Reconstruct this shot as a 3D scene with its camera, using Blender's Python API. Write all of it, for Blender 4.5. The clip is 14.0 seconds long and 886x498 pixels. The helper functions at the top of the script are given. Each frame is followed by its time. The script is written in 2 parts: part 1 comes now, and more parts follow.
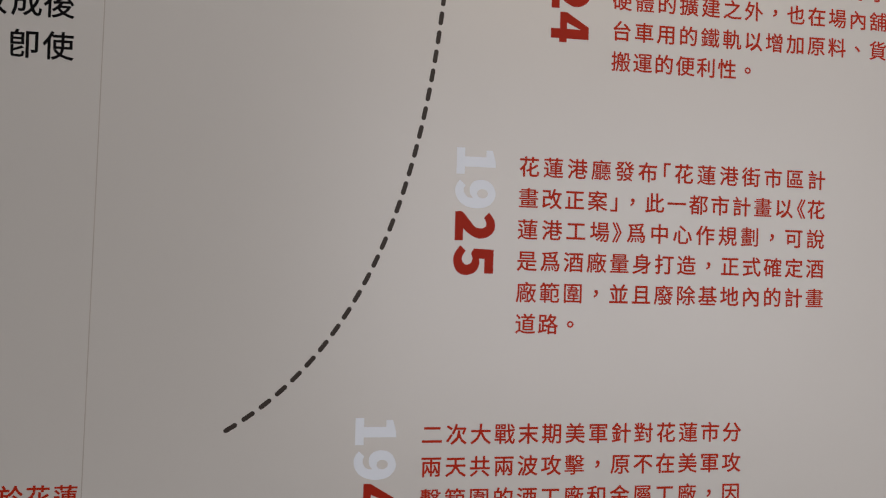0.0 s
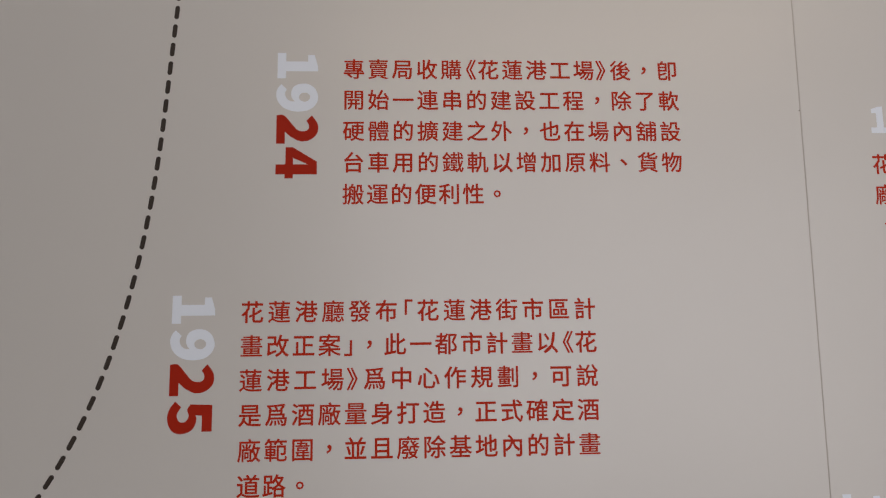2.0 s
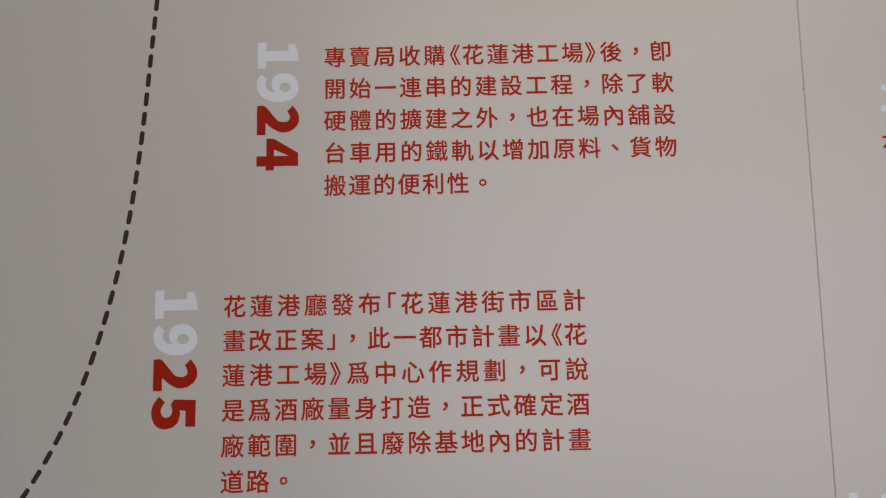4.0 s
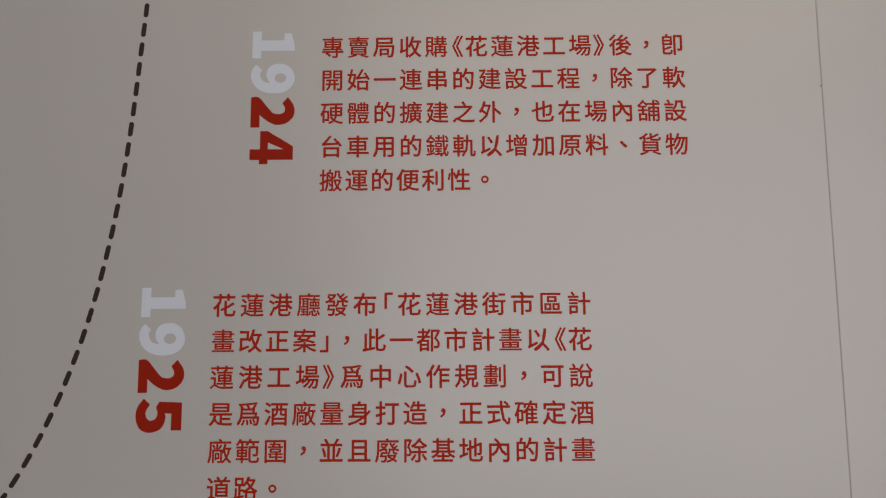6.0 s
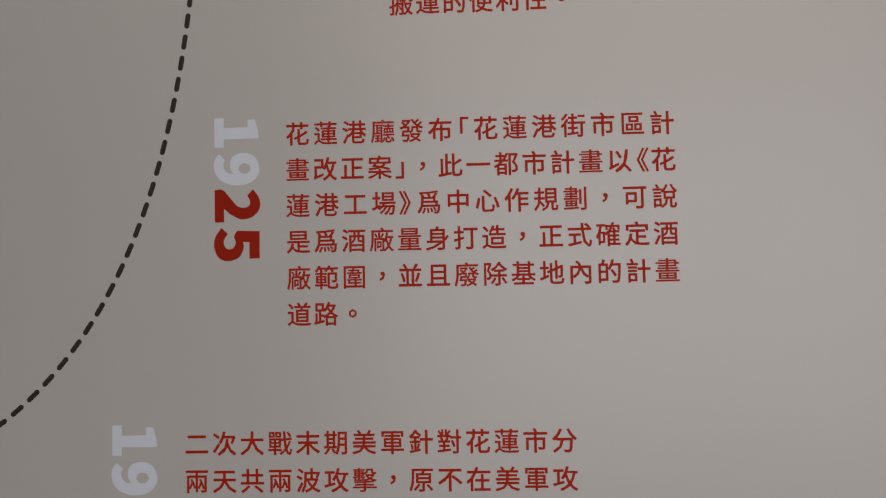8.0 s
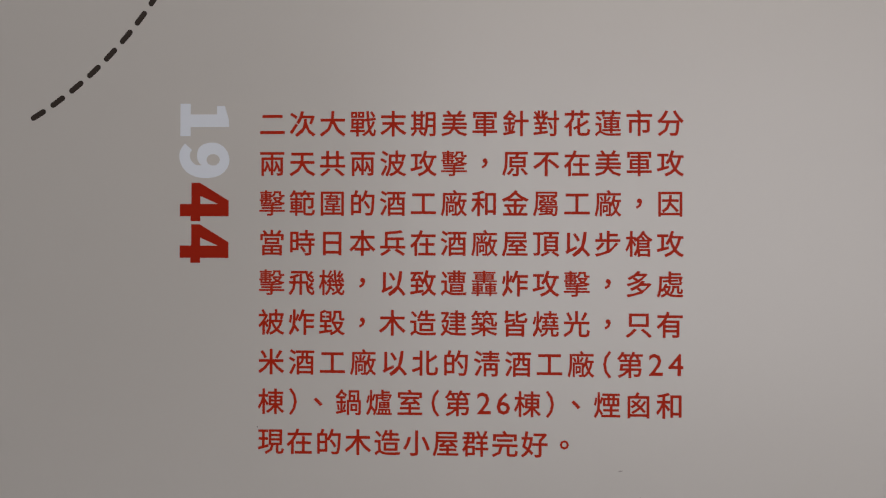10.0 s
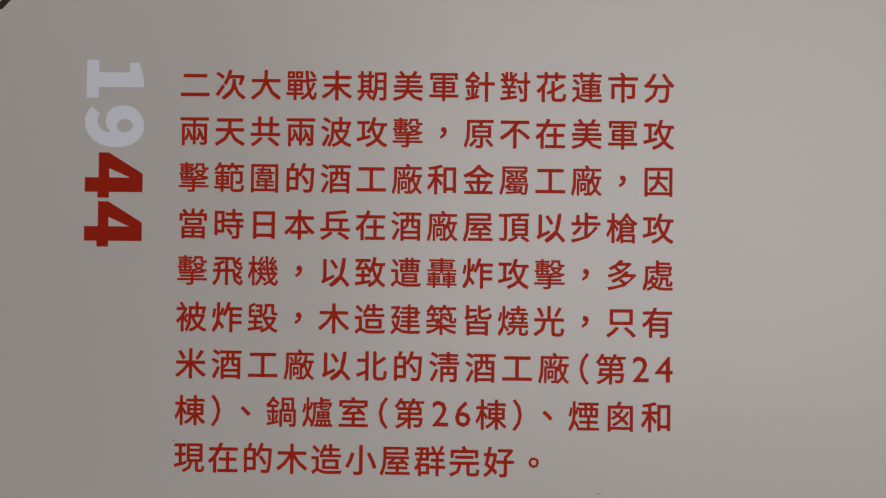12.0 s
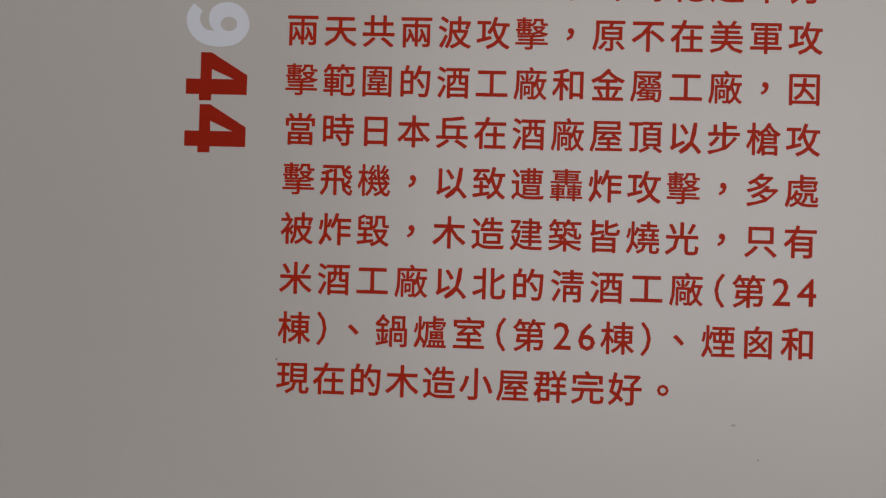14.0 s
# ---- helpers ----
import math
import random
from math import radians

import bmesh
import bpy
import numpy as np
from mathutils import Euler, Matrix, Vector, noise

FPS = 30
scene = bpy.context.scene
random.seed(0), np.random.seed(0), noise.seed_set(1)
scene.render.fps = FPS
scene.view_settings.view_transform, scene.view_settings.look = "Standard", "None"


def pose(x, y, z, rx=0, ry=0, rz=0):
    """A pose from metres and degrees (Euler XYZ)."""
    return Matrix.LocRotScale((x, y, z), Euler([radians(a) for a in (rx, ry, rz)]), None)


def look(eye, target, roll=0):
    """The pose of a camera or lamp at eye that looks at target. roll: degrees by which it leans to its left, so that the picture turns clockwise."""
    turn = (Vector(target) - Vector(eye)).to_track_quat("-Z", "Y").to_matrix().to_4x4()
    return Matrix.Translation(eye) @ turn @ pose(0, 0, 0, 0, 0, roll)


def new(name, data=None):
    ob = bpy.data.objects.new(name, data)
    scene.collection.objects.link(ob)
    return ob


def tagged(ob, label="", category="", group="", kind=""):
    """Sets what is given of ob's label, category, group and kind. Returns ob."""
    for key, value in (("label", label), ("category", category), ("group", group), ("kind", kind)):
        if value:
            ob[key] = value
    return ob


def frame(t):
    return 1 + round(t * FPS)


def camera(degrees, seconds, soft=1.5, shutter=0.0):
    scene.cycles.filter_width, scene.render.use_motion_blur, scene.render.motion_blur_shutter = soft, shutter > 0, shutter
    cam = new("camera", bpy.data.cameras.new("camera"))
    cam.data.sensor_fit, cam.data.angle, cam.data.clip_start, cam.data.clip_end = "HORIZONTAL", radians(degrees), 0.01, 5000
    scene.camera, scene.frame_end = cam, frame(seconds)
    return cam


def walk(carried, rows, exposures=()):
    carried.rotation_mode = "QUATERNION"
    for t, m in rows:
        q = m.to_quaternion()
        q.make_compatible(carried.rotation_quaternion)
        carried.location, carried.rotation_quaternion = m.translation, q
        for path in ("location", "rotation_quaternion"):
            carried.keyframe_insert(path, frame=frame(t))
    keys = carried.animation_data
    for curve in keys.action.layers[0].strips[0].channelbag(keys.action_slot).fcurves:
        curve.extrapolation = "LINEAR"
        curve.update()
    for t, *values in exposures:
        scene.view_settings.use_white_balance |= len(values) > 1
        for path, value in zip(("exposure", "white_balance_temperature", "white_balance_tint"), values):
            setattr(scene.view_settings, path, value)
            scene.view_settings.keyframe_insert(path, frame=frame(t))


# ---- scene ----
cam = camera(73.20, 14.0, soft=1.2)
PATH = [
    (0, (-0.1869, -0.7460, 1.5151), (0.0578, 1.2388, 1.5378), 1.60),
    (0.5, (-0.0718, -0.7202, 1.5499), (0.1337, 1.2655, 1.6720), 0.23),
    (1, (0.1034, -0.6653, 1.5935), (0.2259, 1.3239, 1.7617), -1.34),
    (1.5, (0.2108, -0.6559, 1.6178), (0.3242, 1.3317, 1.8084), -0.33),
    (2, (0.2123, -0.7284, 1.6235), (0.2976, 1.2567, 1.8516), -0.66),
    (2.5, (0.2224, -0.7700, 1.6115), (0.3578, 1.2176, 1.7881), -0.93),
    (3, (0.2676, -0.7696, 1.6218), (0.3386, 1.2192, 1.8210), -1.80),
    (3.2, (0.2628, -0.7536, 1.6257), (0.2913, 1.2375, 1.8112), -2.26),
    (5.5, (0.2638, -0.6889, 1.6256), (0.2631, 1.2982, 1.8528), -0.31),
    (6, (0.2671, -0.6800, 1.6233), (0.2554, 1.3088, 1.8336), -0.36),
    (6.5, (0.2595, -0.6801, 1.6148), (0.2371, 1.3082, 1.8294), 0.07),
    (7, (0.2564, -0.6814, 1.6130), (0.2314, 1.3076, 1.8205), -0.20),
    (7.5, (0.2441, -0.6773, 1.5566), (0.1729, 1.3119, 1.7514), 0.13),
    (8, (0.2016, -0.6550, 1.4720), (0.1190, 1.3415, 1.5566), -1.23),
    (8.5, (0.1397, -0.6418, 1.3444), (0.0329, 1.3553, 1.3494), -1.30),
    (9, (0.0872, -0.6448, 1.2437), (0.0188, 1.3538, 1.2102), -0.12),
    (9.2, (0.0811, -0.6489, 1.2151), (0.0121, 1.3499, 1.2036), -0.17),
    (11.3, (0.1197, -0.5124, 1.1429), (0.0808, 1.4872, 1.1607), 1.04),
    (11.5, (0.1218, -0.5134, 1.1436), (0.0856, 1.4862, 1.1590), 0.61),
    (12, (0.1226, -0.5161, 1.1431), (0.0960, 1.4836, 1.1678), 0.67),
    (12.5, (0.1271, -0.5149, 1.1420), (0.1165, 1.4846, 1.1819), 0.87),
    (13, (0.1356, -0.5135, 1.1458), (0.1384, 1.4861, 1.1864), 0.82),
    (13.5, (0.1313, -0.5100, 1.1425), (0.1122, 1.4899, 1.1555), 1.19),
    (14, (0.0325, -0.4820, 1.0718), (-0.0307, 1.5170, 1.0833), 1.64),
]
EXPOSURES = [(0, 0.09), (0.5, 0.01), (1, -0.01), (2, -0.01), (3.2, -0.01), (5.5, -0.175), (7.5, -0.215), (8, -0.215), (8.5, -0.205), (9, -0.045), (11.3, -0.025), (13.6, -0.015), (14, -0.065)]
walk(cam, [(t, look(eye, target, roll)) for t, eye, target, roll in PATH], EXPOSURES)

# ---- world and light ----
world = bpy.data.worlds.new("world")
scene.world = world
world.use_nodes = True
world.node_tree.nodes["Background"].inputs[0].default_value = (0.75, 0.82, 1.0, 1)
world.node_tree.nodes["Background"].inputs[1].default_value = 0.05


def area_lamp(name, at, target, width, height, power, colour):
    """An unseen rectangular lamp, added to light the boards."""
    data = bpy.data.lights.new(name, "AREA")
    data.shape, data.size, data.size_y, data.energy, data.color = "RECTANGLE", width, height, power, colour
    lamp = new(name, data)
    lamp.matrix_world = look(at, target)
    return lamp


# added, unseen: a wide fill mirrored brighter to the right, a warm fill near the ceiling
area_lamp("front_fill", (1.9, -4.02, 1.5), (1.9, 0, 1.5), 4.6, 2.9, 73, (0.99, 0.945, 0.968))
# no fitting known here; added to warm and brighten the upper boards
area_lamp("warm_top_fill", (0.9, -1.9, 2.96), (0.7, -0.2, 1.0), 2.2, 0.3, 9.5, (1.0, 0.80, 0.60))

# ---- materials ----


def material(name, colour, rough=0.5, spec=0.5, vary=0.04, scale=6.0, bump=0.0, grain=400.0):
    """A surface with tone variation at two sizes and a fine relief, all in metres."""
    m = bpy.data.materials.new(name)
    m.use_nodes = True
    t = m.node_tree
    b = t.nodes["Principled BSDF"]
    geo = t.nodes.new("ShaderNodeNewGeometry")
    large, fine = t.nodes.new("ShaderNodeTexNoise"), t.nodes.new("ShaderNodeTexNoise")
    large.inputs["Scale"].default_value, fine.inputs["Scale"].default_value = scale, grain
    large.inputs["Detail"].default_value, fine.inputs["Detail"].default_value = 4.0, 2.0
    for tex in (large, fine):
        t.links.new(geo.outputs["Position"], tex.inputs["Vector"])
    both = t.nodes.new("ShaderNodeMix")
    both.inputs["Factor"].default_value = 0.35
    t.links.new(large.outputs["Fac"], both.inputs["A"])
    t.links.new(fine.outputs["Fac"], both.inputs["B"])
    ramp = t.nodes.new("ShaderNodeMapRange")
    ramp.inputs["From Min"].default_value, ramp.inputs["From Max"].default_value = 0.3, 0.7
    ramp.inputs["To Min"].default_value, ramp.inputs["To Max"].default_value = 1 - vary, 1 + vary
    t.links.new(both.outputs["Result"], ramp.inputs["Value"])
    tone = t.nodes.new("ShaderNodeMix")
    tone.data_type, tone.blend_type = "RGBA", "MULTIPLY"
    tone.inputs["Factor"].default_value = 1.0
    tone.inputs["A"].default_value = (*colour, 1)
    t.links.new(ramp.outputs["Result"], tone.inputs["B"])
    t.links.new(tone.outputs["Result"], b.inputs["Base Color"])
    b.inputs["Roughness"].default_value = rough
    b.inputs["Specular IOR Level"].default_value = spec
    if bump:
        node = t.nodes.new("ShaderNodeBump")
        node.inputs["Strength"].default_value, node.inputs["Distance"].default_value = bump, 0.0004
        t.links.new(fine.outputs["Fac"], node.inputs["Height"])
        t.links.new(node.outputs["Normal"], b.inputs["Normal"])
    return m


BOARD = material("satin_white_board", (0.66, 0.642, 0.612), 0.345, 1.0, 0.016, 3.5, 0.12, 900)
RED = material("red_print", (0.48, 0.023, 0.005), 0.5, 0.12, 0.05, 40, 0.05, 900)
DEEP_RED = material("deep_red_print", (0.40, 0.020, 0.006), 0.5, 0.12, 0.05, 40, 0.05, 900)
PALE = material("pale_blue_white_print", (0.85, 0.91, 1.0), 0.4, 0.5, 0.015, 20, 0.05, 900)
DARK = material("dark_brown_print", (0.045, 0.034, 0.028), 0.5, 0.25, 0.08, 40, 0.05, 900)
BLACK = material("black_print", (0.006, 0.006, 0.007), 0.6, 0.06, 0.08, 40, 0.05, 900)
JOINT = material("dusty_joint", (0.52, 0.48, 0.44), 0.9, 0.2, 0.1, 30, 0.0, 300)
# unseen walls, made dark and greenish to shade the boards' reflection at the left
DARK_WALL = material("dark_unseen_wall", (0.17, 0.20, 0.165), 0.8, 0.3, 0.05, 2.0, 0.2, 200)
CEILING = material("matt_white_ceiling", (0.7, 0.69, 0.67), 0.9, 0.2, 0.03, 2.0, 0.1, 200)
# unseen floor, its grey raised so it throws light on the lower boards
FLOOR = material("grey_bounce_floor", (0.38, 0.39, 0.40), 0.55, 0.4, 0.12, 1.5, 0.2, 120)
SPECK = material("grey_dirt", (0.16, 0.14, 0.13), 0.8, 0.2, 0.15, 300, 0.0, 900)
SMEAR = material("faint_grey_dirt", (0.46, 0.43, 0.41), 0.8, 0.2, 0.1, 300, 0.0, 900)

# ---- mesh helpers ----


def linked(name, bm, mat, parent=None, label=""):
    mesh = bpy.data.meshes.new(name)
    bm.to_mesh(mesh)
    bm.free()
    mesh.materials.append(mat)
    ob = new(name, mesh)
    ob.parent = parent
    return tagged(ob, label)


def box(x0, x1, y0, y1, z0, z1, bevel=0.0):
    bm = bmesh.new()
    bmesh.ops.create_cube(bm, size=1)
    for v in bm.verts:
        v.co = ((x0 + x1) / 2 + v.co.x * (x1 - x0), (y0 + y1) / 2 + v.co.y * (y1 - y0), (z0 + z1) / 2 + v.co.z * (z1 - z0))
    if bevel:
        bmesh.ops.bevel(bm, geom=bm.edges[:], offset=bevel, segments=2, affect="EDGES")
    return bm


def empty(name, x, z, label, category, group=""):
    ob = new(name)
    ob.location = (x, 0, z)
    return tagged(ob, label, category, group)


# ---- the room: unseen floor, ceiling and walls that close it ----
LEFT, RIGHT, BACK, TOP = -4.5, 5.5, -4.0, 3.0
floor = tagged(linked("floor", box(LEFT - 0.2, RIGHT + 0.2, BACK - 0.2, 0.2, -0.15, 0), FLOOR), "unseen plain grey floor, lightened to brighten the boards from below", "floor", kind="structure")
ceiling = tagged(linked("ceiling", box(LEFT - 0.2, RIGHT + 0.2, BACK - 0.2, 0.2, TOP, TOP + 0.15), CEILING), "matt white painted ceiling", "ceiling", kind="structure")
for side, x in (("wall_west", LEFT), ("wall_east", RIGHT)):
    sign = -0.2 if x == LEFT else 0.2
    tagged(linked(side, box(min(x, x + sign), max(x, x + sign), BACK, 0, 0, TOP), DARK_WALL), "unseen plain wall, dark to dim reflections in the boards", "wall", kind="structure")

# unseen wall opposite; its opening is made up to fit the wide fill lamp
OPEN = (-0.4, 4.2, 0.05, 2.95)
bm = box(LEFT - 0.2, OPEN[0], BACK - 0.2, BACK, 0, TOP)
for x0, x1, z0, z1 in ((OPEN[1], RIGHT + 0.2, 0, TOP), (OPEN[0], OPEN[1], 0, OPEN[2]), (OPEN[0], OPEN[1], OPEN[3], TOP)):
    piece = box(x0, x1, BACK - 0.2, BACK, z0, z1)
    mesh = bpy.data.meshes.new("piece")
    piece.to_mesh(mesh)
    piece.free()
    bm.from_mesh(mesh)
    bpy.data.meshes.remove(mesh)
tagged(linked("wall_south", bm, DARK_WALL), "unseen dark wall with a wide opening added for the fill lamp", "wall", kind="structure")

# the exhibition wall: a backing with white boards butted edge to edge
wall = tagged(linked("wall_north", box(LEFT - 0.2, RIGHT + 0.2, 0.0125, 0.2, 0, TOP), JOINT), "exhibition wall clad with large satin white boards", "wall", kind="structure")
BOARD_WIDTH, SEAM, GAP = 1.2171, -0.5088, 0.0008
LEAN = {0: 0.0125, 1: 0.0035}  # two joints are not quite plumb


def seam(n, z):
    """The x of the joint before board n at a height; the outermost ones end at the side walls."""
    return min(RIGHT, max(LEFT, SEAM + n * BOARD_WIDTH + LEAN.get(n, 0.0) * (z - 1.55)))


def slanted(first, last, shift0, shift1, y0, y1, bevel=0.0):
    """An upright slab from one joint to another, with the joints' lean."""
    bm = box(0, 1, y0, y1, 0.02, TOP - 0.01)
    for v in bm.verts:
        v.co.x = seam(first, v.co.z) + shift0 if v.co.x < 0.5 else seam(last, v.co.z) + shift1
    if bevel:
        bmesh.ops.bevel(bm, geom=bm.edges[:], offset=bevel, segments=2, affect="EDGES")
    return bm


for n in range(-4, 6):
    if seam(n + 1, 1.5) - seam(n, 1.5) > 0.01:
        linked("board", slanted(n, n + 1, GAP / 2, -GAP / 2, 0.0, 0.012, 0.0004), BOARD, wall)
    if LEFT < seam(n, 1.5) < RIGHT:
        linked("joint_filler", slanted(n, n, -GAP / 2 - 0.0002, GAP / 2 + 0.0002, 0.00025, 0.0125), JOINT, wall, "thin strip of grey joint filler")

# ---- lettering ----
EM, ROW, THICK = 0.0277, 0.0403, 0.00012
HALF = "《》「」（）"
CENTRED = "，、。"
glyphs = {}


def glyph(char, em, mat):
    """A character of the built-in font as a thin film, centred on its cell; weight with round corners is added all round its strokes."""
    key = (char, em, mat.name)
    if key in glyphs:
        return glyphs[key]
    curve = bpy.data.curves.new("character", "FONT")
    curve.body, curve.size, curve.resolution_u = char, em * (1.13 if char.isdigit() else 1), 2
    ob = new("character", curve)
    bpy.context.view_layer.update()
    flat = bpy.data.meshes.new_from_object(ob)
    bpy.data.objects.remove(ob)
    bpy.data.curves.remove(curve)
    bm = bmesh.new()
    bm.from_mesh(flat)
    bpy.data.meshes.remove(flat)
    bmesh.ops.remove_doubles(bm, verts=bm.verts[:], dist=em * 0.001)
    xs = [v.co.x for v in bm.verts]
    ys = [v.co.y for v in bm.verts]
    if char in CENTRED:
        dx, dy = -(min(xs) + max(xs)) / 2, -(min(ys) + max(ys)) / 2
    elif char in HALF or char.isdigit():
        lean = 0.06 if char in "（「《" else -0.06 if char in "）」》" else 0.0
        dx, dy = -(min(xs) + max(xs)) / 2 + lean * em, -0.38 * em
    else:
        dx, dy = -0.5 * em, -0.38 * em
    outline = sum(e.calc_length() for e in bm.edges if len(e.link_faces) == 1) / em
    dense = min(1.0, max(0.0, (outline - 8.0) / 14.0))
    w, rng = (0.009 if char.isdigit() else 0.013 if mat == BLACK else WEIGHT - 0.0115 * dense) * em, random.Random(7)
    verts, faces = [], []

    def add(points, level):
        first = len(verts)
        verts.extend((x + dx, -level, y + dy) for x, y in points)
        faces.append(tuple(range(first, first + len(points))))

    for f in bm.faces:
        ring = [v.co.xy for v in f.verts]
        add(ring if f.normal.z > 0 else ring[::-1], THICK)
    for e in bm.edges:
        if len(e.link_faces) != 1:
            continue
        p, q = e.verts[0].co.xy, e.verts[1].co.xy
        way = (q - p).normalized()
        out = Vector((way.y, -way.x))
        if out.dot(e.link_faces[0].calc_center_median().xy - p) > 0:
            p, q, out = q, p, -out
        add((q, p, p + out * w, q + out * w)[::-1], THICK * (0.86 + 0.1 * rng.random()))
    for v in bm.verts:
        if any(len(e.link_faces) == 1 for e in v.link_edges):
            add([(v.co.x + w * math.cos(k * math.pi / 5), v.co.y + w * math.sin(k * math.pi / 5)) for k in range(10)], THICK * (0.72 + 0.1 * rng.random()))
    bm.free()
    mesh = bpy.data.meshes.new("character")
    mesh.from_pydata(verts, [], faces)
    mesh.materials.append(mat)
    mesh.update()
    glyphs[key] = mesh
    return mesh


WEIGHT = 0.0158


def cell(char):
    return 0.5 if char in HALF else 0.58 if char.isdigit() else 1.0


def kind_of(char):
    if char.isdigit():
        return "numeral"
    return "bracket" if char in HALF else {"，": "comma", "、": "comma", "。": "full_stop"}.get(char, "character")


def line_of_text(parent, text, z, measure=None, em=EM, gap=0.0021, mat=RED, x=0.0):
    """One line under its block, set to the full measure where one is given."""
    widths = [cell(c) * em for c in text]
    nudge = 0.0 if text[-1].isdigit() else 0.04
    if measure:
        gap = (measure - sum(widths)) / (len(text) - 1)
    for char, w in zip(text, widths):
        ob = new(kind_of(char), glyph(char, em, mat))
        ob.parent = parent
        ob.location = (x + w / 2 + (nudge * em if kind_of(char) == "numeral" else 0), 0, z)
        x += w + gap


def text_block(x, z, lines, label, measure=0.4307, row=ROW):
    """Justified lines; the last one runs free."""
    block = empty("text_block", x, z, label, "wall text", "timeline texts")
    for n, text in enumerate(lines):
        line_of_text(block, text, -n * row, measure if n < len(lines) - 1 else None)
    return block


# heavy figures of the years: outlines drawn on a cap height of one
ONE = [((0, 0), (0.66, 0), (0.66, 0.21), (0.475, 0.21), (0.475, 1), (0.32, 0.99), (0.05, 0.91), (0.05, 0.75), (0.22, 0.75), (0.22, 0.21), (0, 0.21))]
TWO = [((0, 0), (0.72, 0), (0.72, 0.21), (0.42, 0.21), (0.55, 0.36), (0.65, 0.55), (0.66, 0.68), (0.62, 0.83), (0.5, 0.97), (0.35, 1.02), (0.18, 0.99), (0.0, 0.86), (0.14, 0.73),
        (0.25, 0.79), (0.35, 0.78), (0.4, 0.70), (0.4, 0.60), (0.36, 0.5), (0.2, 0.36), (0, 0.18))]
FOUR = [((0, 0.235), (0, 0.41), (0.36, 1), (0.68, 1), (0.68, 0.42), (0.78, 0.42), (0.78, 0.22), (0.68, 0.22), (0.68, 0), (0.43, 0), (0.43, 0.235)), ((0.27, 0.42), (0.43, 0.42), (0.43, 0.78))]
FIVE = [((0, 0.15), (0.16, 0.03), (0.34, -0.02), (0.53, 0.01), (0.68, 0.11), (0.74, 0.29), (0.69, 0.49), (0.58, 0.6), (0.42, 0.645), (0.32, 0.63), (0.33, 0.77), (0.69, 0.77), (0.69, 1),
         (0.09, 1), (0.07, 0.5), (0.19, 0.43), (0.31, 0.465), (0.41, 0.44), (0.47, 0.37), (0.47, 0.28), (0.41, 0.22), (0.29, 0.2), (0.13, 0.29))]
NINE = [((0.02, 0.1), (0.12, 0.02), (0.26, -0.02), (0.45, 0.02), (0.61, 0.15), (0.7, 0.35), (0.72, 0.57), (0.67, 0.8), (0.54, 0.95), (0.36, 1.01), (0.16, 0.95), (0.04, 0.82), (0, 0.66),
         (0.03, 0.49), (0.12, 0.38), (0.26, 0.345), (0.38, 0.37), (0.465, 0.44), (0.44, 0.3), (0.34, 0.215), (0.23, 0.2), (0.15, 0.24)),
        tuple((0.35 + 0.115 * math.cos(a), 0.675 + 0.135 * math.sin(a)) for a in [n * math.pi / 8 for n in range(16)])]
FIGURES = {"1": ONE, "2": TWO, "4": FOUR, "5": FIVE, "9": NINE}
STRAIGHT = {"1", "4"}
STEP = {0: 0.0, 1: 0.79, 2: 1.605, 3: 2.447}
figures = {}


def rounded(points, corner):
    """The outline with its bends drawn as smooth curves and its sharp corners kept."""
    p = [Vector(q) for q in points]
    n = len(p)
    sharp = [abs((p[i] - p[i - 1]).angle_signed(p[(i + 1) % n] - p[i])) > corner for i in range(n)]
    out = []
    for i in range(n):
        j = (i + 1) % n
        chord = p[j] - p[i]
        start = chord if sharp[i] else (p[j] - p[i - 1]) / 2
        end = chord if sharp[j] else (p[(j + 1) % n] - p[i]) / 2
        for k in range(5):
            t = k / 5
            out.append((2 * t**3 - 3 * t**2 + 1) * p[i] + (t**3 - 2 * t**2 + t) * start + (3 * t**2 - 2 * t**3) * p[j] + (t**3 - t**2) * end)
    return out


def figure(char, mat):
    key = (char, mat.name)
    if key not in figures:
        curve = bpy.data.curves.new("figure", "CURVE")
        curve.dimensions, curve.fill_mode, curve.extrude = "2D", "BOTH", THICK / 2
        for ring in FIGURES[char]:
            points = ring if char in STRAIGHT else rounded(ring, radians(56))
            line = curve.splines.new("POLY")
            line.points.add(len(points) - 1)
            line.use_cyclic_u = True
            for q, (u, v) in zip(line.points, points):
                q.co = (u, v, 0, 1)
        ob = new("figure", curve)
        bpy.context.view_layer.update()
        mesh = bpy.data.meshes.new_from_object(ob)
        bpy.data.objects.remove(ob)
        bpy.data.curves.remove(curve)
        mesh.materials.clear()
        mesh.materials.append(mat)
        figures[key] = mesh
    return figures[key]


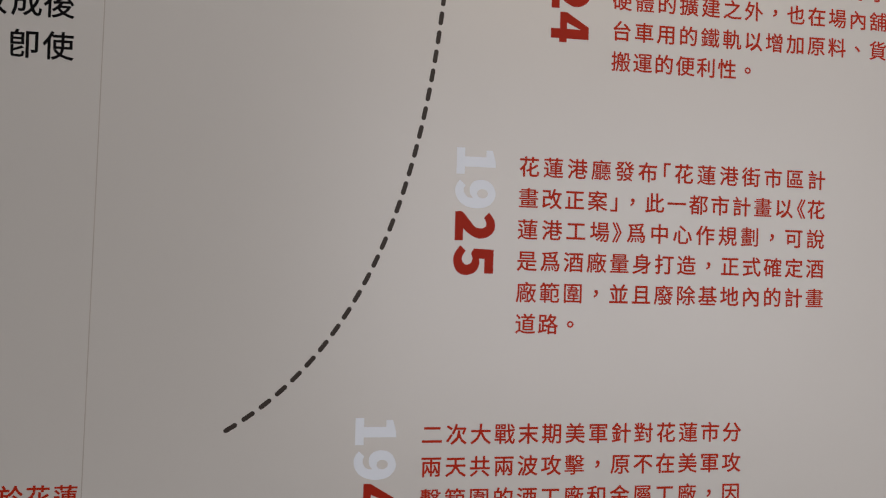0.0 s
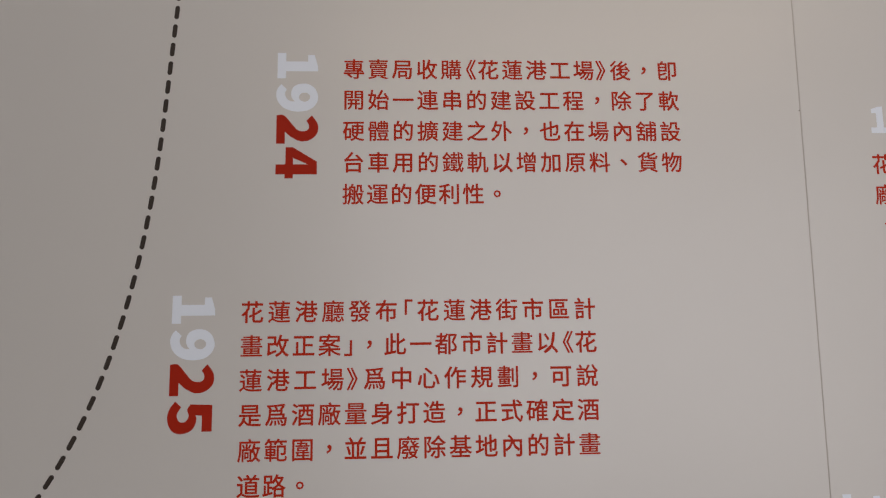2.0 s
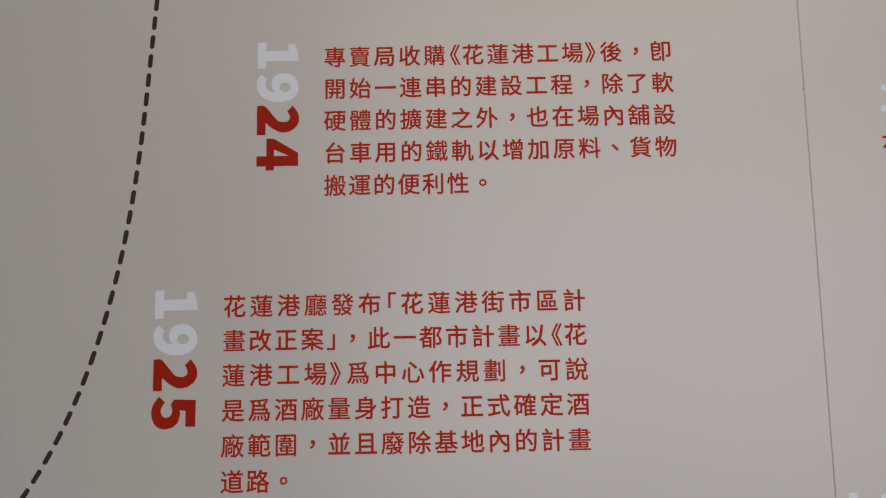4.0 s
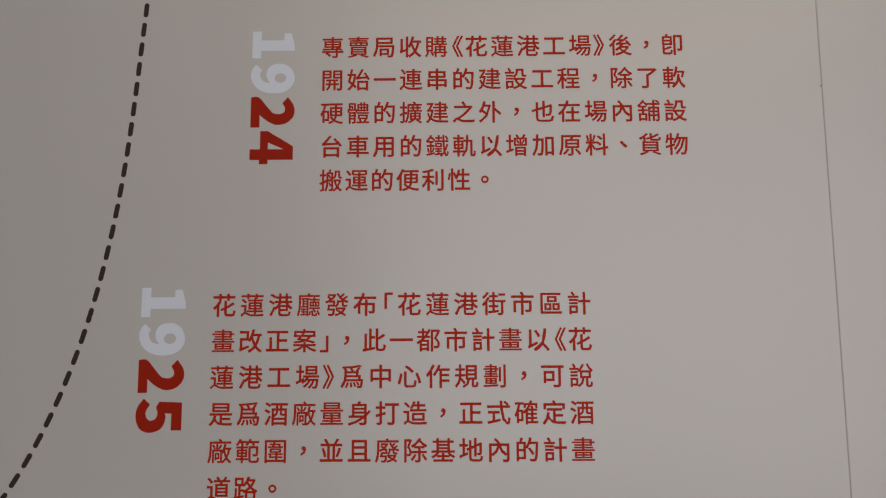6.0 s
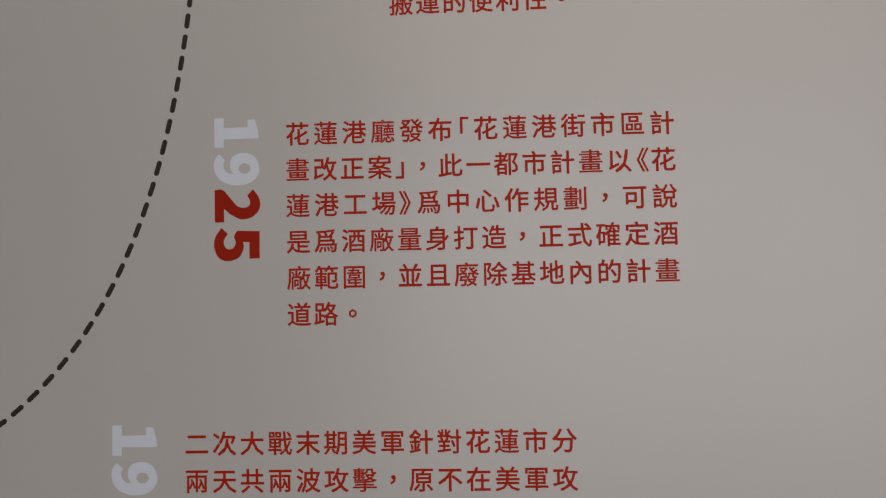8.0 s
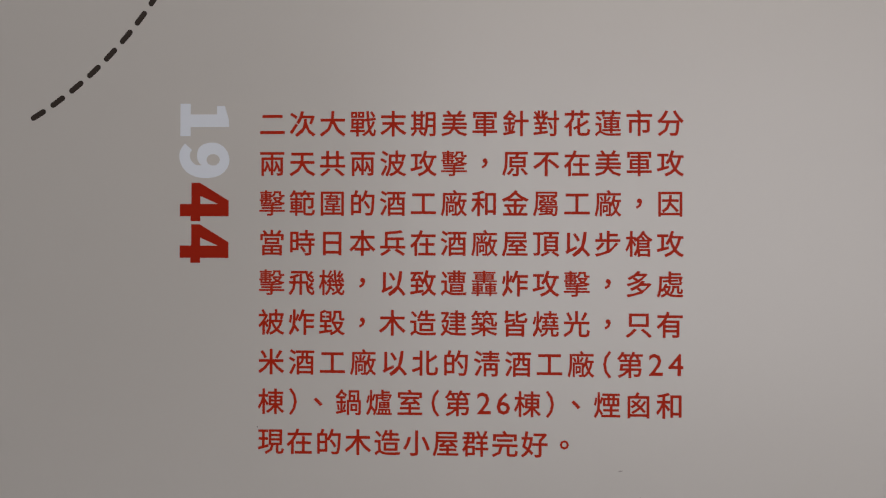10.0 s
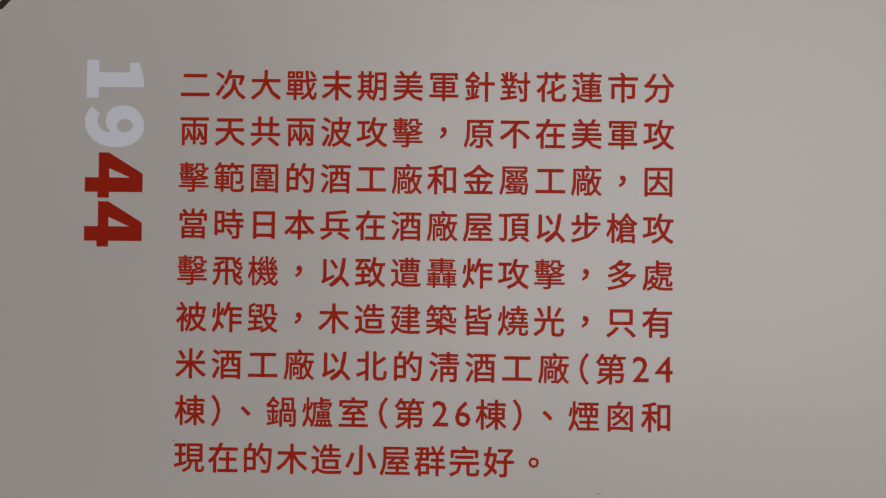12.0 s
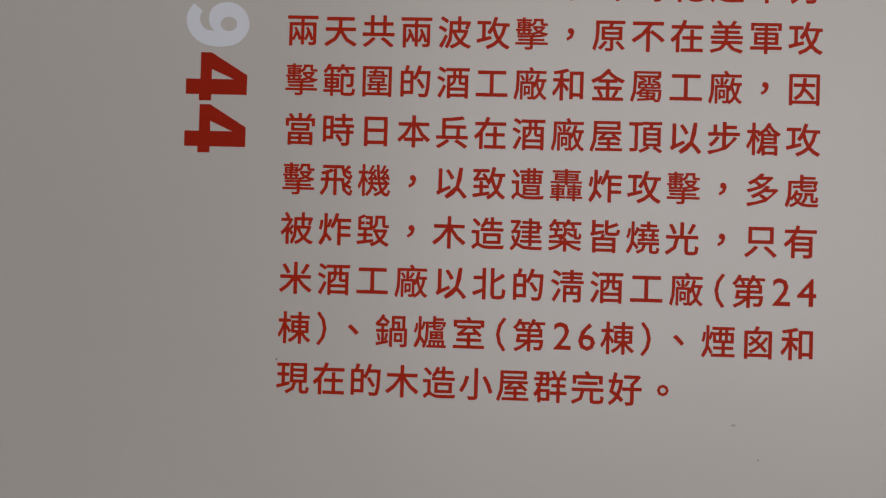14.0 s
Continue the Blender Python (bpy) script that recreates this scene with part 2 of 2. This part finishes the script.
def year(x, z, text, cap, turned, label):
    """Two pale figures and two red ones. Turned: reading downwards, heads to the side; x, z is then its upper left corner, else its lower left one."""
    thing = empty("year_number", x, z, label, "year number", "timeline years")
    for n, char in enumerate(text):
        ob = new("digit", figure(char, PALE if n < 2 else DEEP_RED).copy())
        turn = Matrix.Rotation(radians(90), 4, "X")
        if turned:
            turn = Matrix.Rotation(radians(90), 4, "Y") @ turn
        size = Matrix.Diagonal((cap, cap, 1, 1))
        off = (STEP[n] - (0.033 if text[n - 1 : n + 1] == "24" else 0)) * cap * (1.0 if turned else 1.12)
        ob.data.transform(turn @ size @ Matrix.Translation((0, 0, THICK / 2 - 0.00005)))
        ob.parent = thing
        ob.location = (0, 0, -off) if turned else (off, 0, 0)
        tagged(ob, "pale bluish white digit" if n < 2 else "dark red digit")
    return thing


CAP = 0.0507
year(0.0377, 1.958, "1924", CAP, True, "pale and red year 1924 reading downwards on white board")
year(-0.0806, 1.6531, "1925", CAP, True, "pale and red year 1925 reading downwards on white board")
year(-0.1977, 1.3118, "1944", CAP, True, "pale and red year 1944 reading downwards on white board")
year(0.8025, 1.8550, "1951", 0.0358, False, "small upright pale and red year 1951 on white board")
year(0.7985, 1.6050, "195", 0.0358, False, "small upright unfinished pale and red year on white board")
year(0.7226, 1.4058, "19", CAP, True, "pale figures of a year reading downwards on white board")

text_block(0.1195, 1.9373, ["專賣局收購《花蓮港工場》後，卽", "開始一連串的建設工程，除了軟", "硬體的擴建之外，也在場內舖設", "台車用的鐵軌以增加原料、貨物", "搬運的便利性。"],
           "red Chinese text beside the year 1924, five lines on white board")
text_block(0.0, 1.6325, ["花蓮港廳發布「花蓮港街市區計", "畫改正案」，此一都市計畫以《花", "蓮港工場》爲中心作規劃，可說", "是爲酒廠量身打造，正式確定酒", "廠範圍，並且廢除基地內的計畫", "道路。"],
           "red Chinese text beside the year 1925, six lines on white board")
text_block(-0.116, 1.2907, ["二次大戰末期美軍針對花蓮市分", "兩天共兩波攻擊，原不在美軍攻", "擊範圍的酒工廠和金屬工廠，因", "當時日本兵在酒廠屋頂以步槍攻", "擊飛機，以致遭轟炸攻擊，多處", "被炸毀，木造建築皆燒光，只有",
                            "米酒工廠以北的淸酒工廠（第24", "棟）、鍋爐室（第26棟）、煙囪和", "現在的木造小屋群完好。"],
           "red Chinese text beside the year 1944, nine lines on white board", row=0.0405)

# texts on the neighbouring boards, as far as they come into view
block = empty("text_block", 0.7988, 1.8138, "red Chinese text under the small year 1951", "wall text", "timeline texts")
for n, text in enumerate(("花蓮大地", "廠也遭受", "、半製品")):
    line_of_text(block, text, -0.0401 * n, gap=0.0038)
block = empty("text_block", 0.8012, 1.5759, "red Chinese text of two lines under a small year", "wall text", "timeline texts")
for n, text in enumerate(("酒廠再", "賣局酒")):
    line_of_text(block, text, -0.0411 * n, gap=0.0038)
block = empty("text_block", 0.8003, 1.3867, "red Chinese text beside a pale turned year", "wall text", "timeline texts")
for n, text in enumerate(("台灣", "求換")):
    line_of_text(block, text, -0.041 * n, gap=0.0035)
block = empty("text_block", -0.5740, 1.7905, "large black Chinese text of two lines on white board", "wall text", "timeline texts")
line_of_text(block, "改", 0.0068, em=0.0352, mat=BLACK, x=-0.0722)
line_of_text(block, "成後", 0.0068, em=0.0352, gap=-0.0002, mat=BLACK, x=-0.0341)
line_of_text(block, "卽使", -0.0424, em=0.0352, gap=0.0020, mat=BLACK, x=-0.0356)
block = empty("text_block", -0.6035, 1.2228, "single line of red Chinese text near the board's edge", "wall text", "timeline texts")
line_of_text(block, "於花蓮", 0, gap=0.0023)

# ---- the dashed line that sweeps down beside the years ----
dashed = empty("dashed_line", -0.35, 1.30, "dark brown curved line of short rounded dashes on white board", "dashed line")


def dash_mesh(length, width):
    bm = bmesh.new()
    r, ring = width / 2, []
    for sign in (1, -1):
        for n in range(9):
            a = -math.pi / 2 + n * math.pi / 8
            ring.append(bm.verts.new((sign * ((length / 2 - r) + r * math.cos(a)), 0.00005, sign * r * math.sin(a))))
    face = bm.faces.new(ring)
    made = bmesh.ops.extrude_face_region(bm, geom=[face])
    for v in made["geom"]:
        if isinstance(v, bmesh.types.BMVert):
            v.co.y = -THICK
    bmesh.ops.recalc_face_normals(bm, faces=bm.faces[:])
    mesh = bpy.data.meshes.new("dash")
    bm.to_mesh(mesh)
    bm.free()
    mesh.materials.append(DARK)
    return mesh


def sweep(u):
    """The place on the line at u: one cubic curve from its lower end upwards, then a straight end."""
    a, b, c, d = ((-0.3469, 1.3006), (-0.1203, 1.4424), (-0.1065, 1.7873), (-0.0938, 1.9517))
    if u > 1:  # straight on above the curve
        return tuple(d[k] + 3 * (u - 1) * (d[k] - c[k]) for k in (0, 1))
    return tuple((1 - u) ** 3 * a[k] + 3 * u * (1 - u) ** 2 * b[k] + 3 * u * u * (1 - u) * c[k] + u**3 * d[k] for k in (0, 1))


dash, gone, last = dash_mesh(0.0178, 0.0058), 0.02451, sweep(0)
for n in range(9401):
    x, z = sweep(n / 7000)
    gone += math.hypot(x - last[0], z - last[1])
    if gone >= 0.02451:
        gone -= 0.02451
        ahead = sweep(n / 7000 + 0.001)
        ob = new("dash", dash)
        ob.parent = dashed
        ob.location = (x + 0.35, 0, z - 1.30)
        ob.rotation_euler = (0, -math.atan2(ahead[1] - z, ahead[0] - x), 0)
    last = (x, z)


# ---- small marks on the boards ----


def mark(name, x, z, wide, high, lean, label):
    """A dab of dirt with a ragged outline, barely proud of the board."""
    bm, rng = bmesh.new(), random.Random(round(x * 1000))
    rim = []
    for n in range(14):
        a, r = n * math.pi / 7, 0.75 + 0.5 * rng.random()
        rim.append(bm.verts.new((wide / 2 * r * math.cos(a), -0.00006 - 0.00002 * rng.random(), high / 2 * r * math.sin(a))))
    middle = bm.verts.new((0, -0.0002, 0))
    for n in range(14):
        bm.faces.new((middle, rim[n], rim[(n + 1) % 14]))
    bmesh.ops.recalc_face_normals(bm, faces=bm.faces[:])
    ob = linked(name, bm, SMEAR if name == "smudge" else SPECK)
    ob.matrix_world = pose(x, 0, z, 0, lean, 0)
    return tagged(ob, label, "mark", "marks on the boards")


mark("smudge", 0.252, 0.941, 0.0042, 0.0014, -8, "faint grey smudge under the text on white board")
mark("smudge", 0.272, 0.914, 0.0018, 0.0014, 30, "faint grey smudge under the text on white board")
mark("speck", -0.1160, 0.981, 0.0014, 0.0012, 0, "tiny dark speck above the text's last line")
mark("speck", 0.7082, 1.885, 0.0016, 0.0024, 0, "tiny dark speck on the joint between boards")
mark("speck", 0.393, 1.897, 0.0009, 0.0009, 0, "tiny dark speck between red characters")
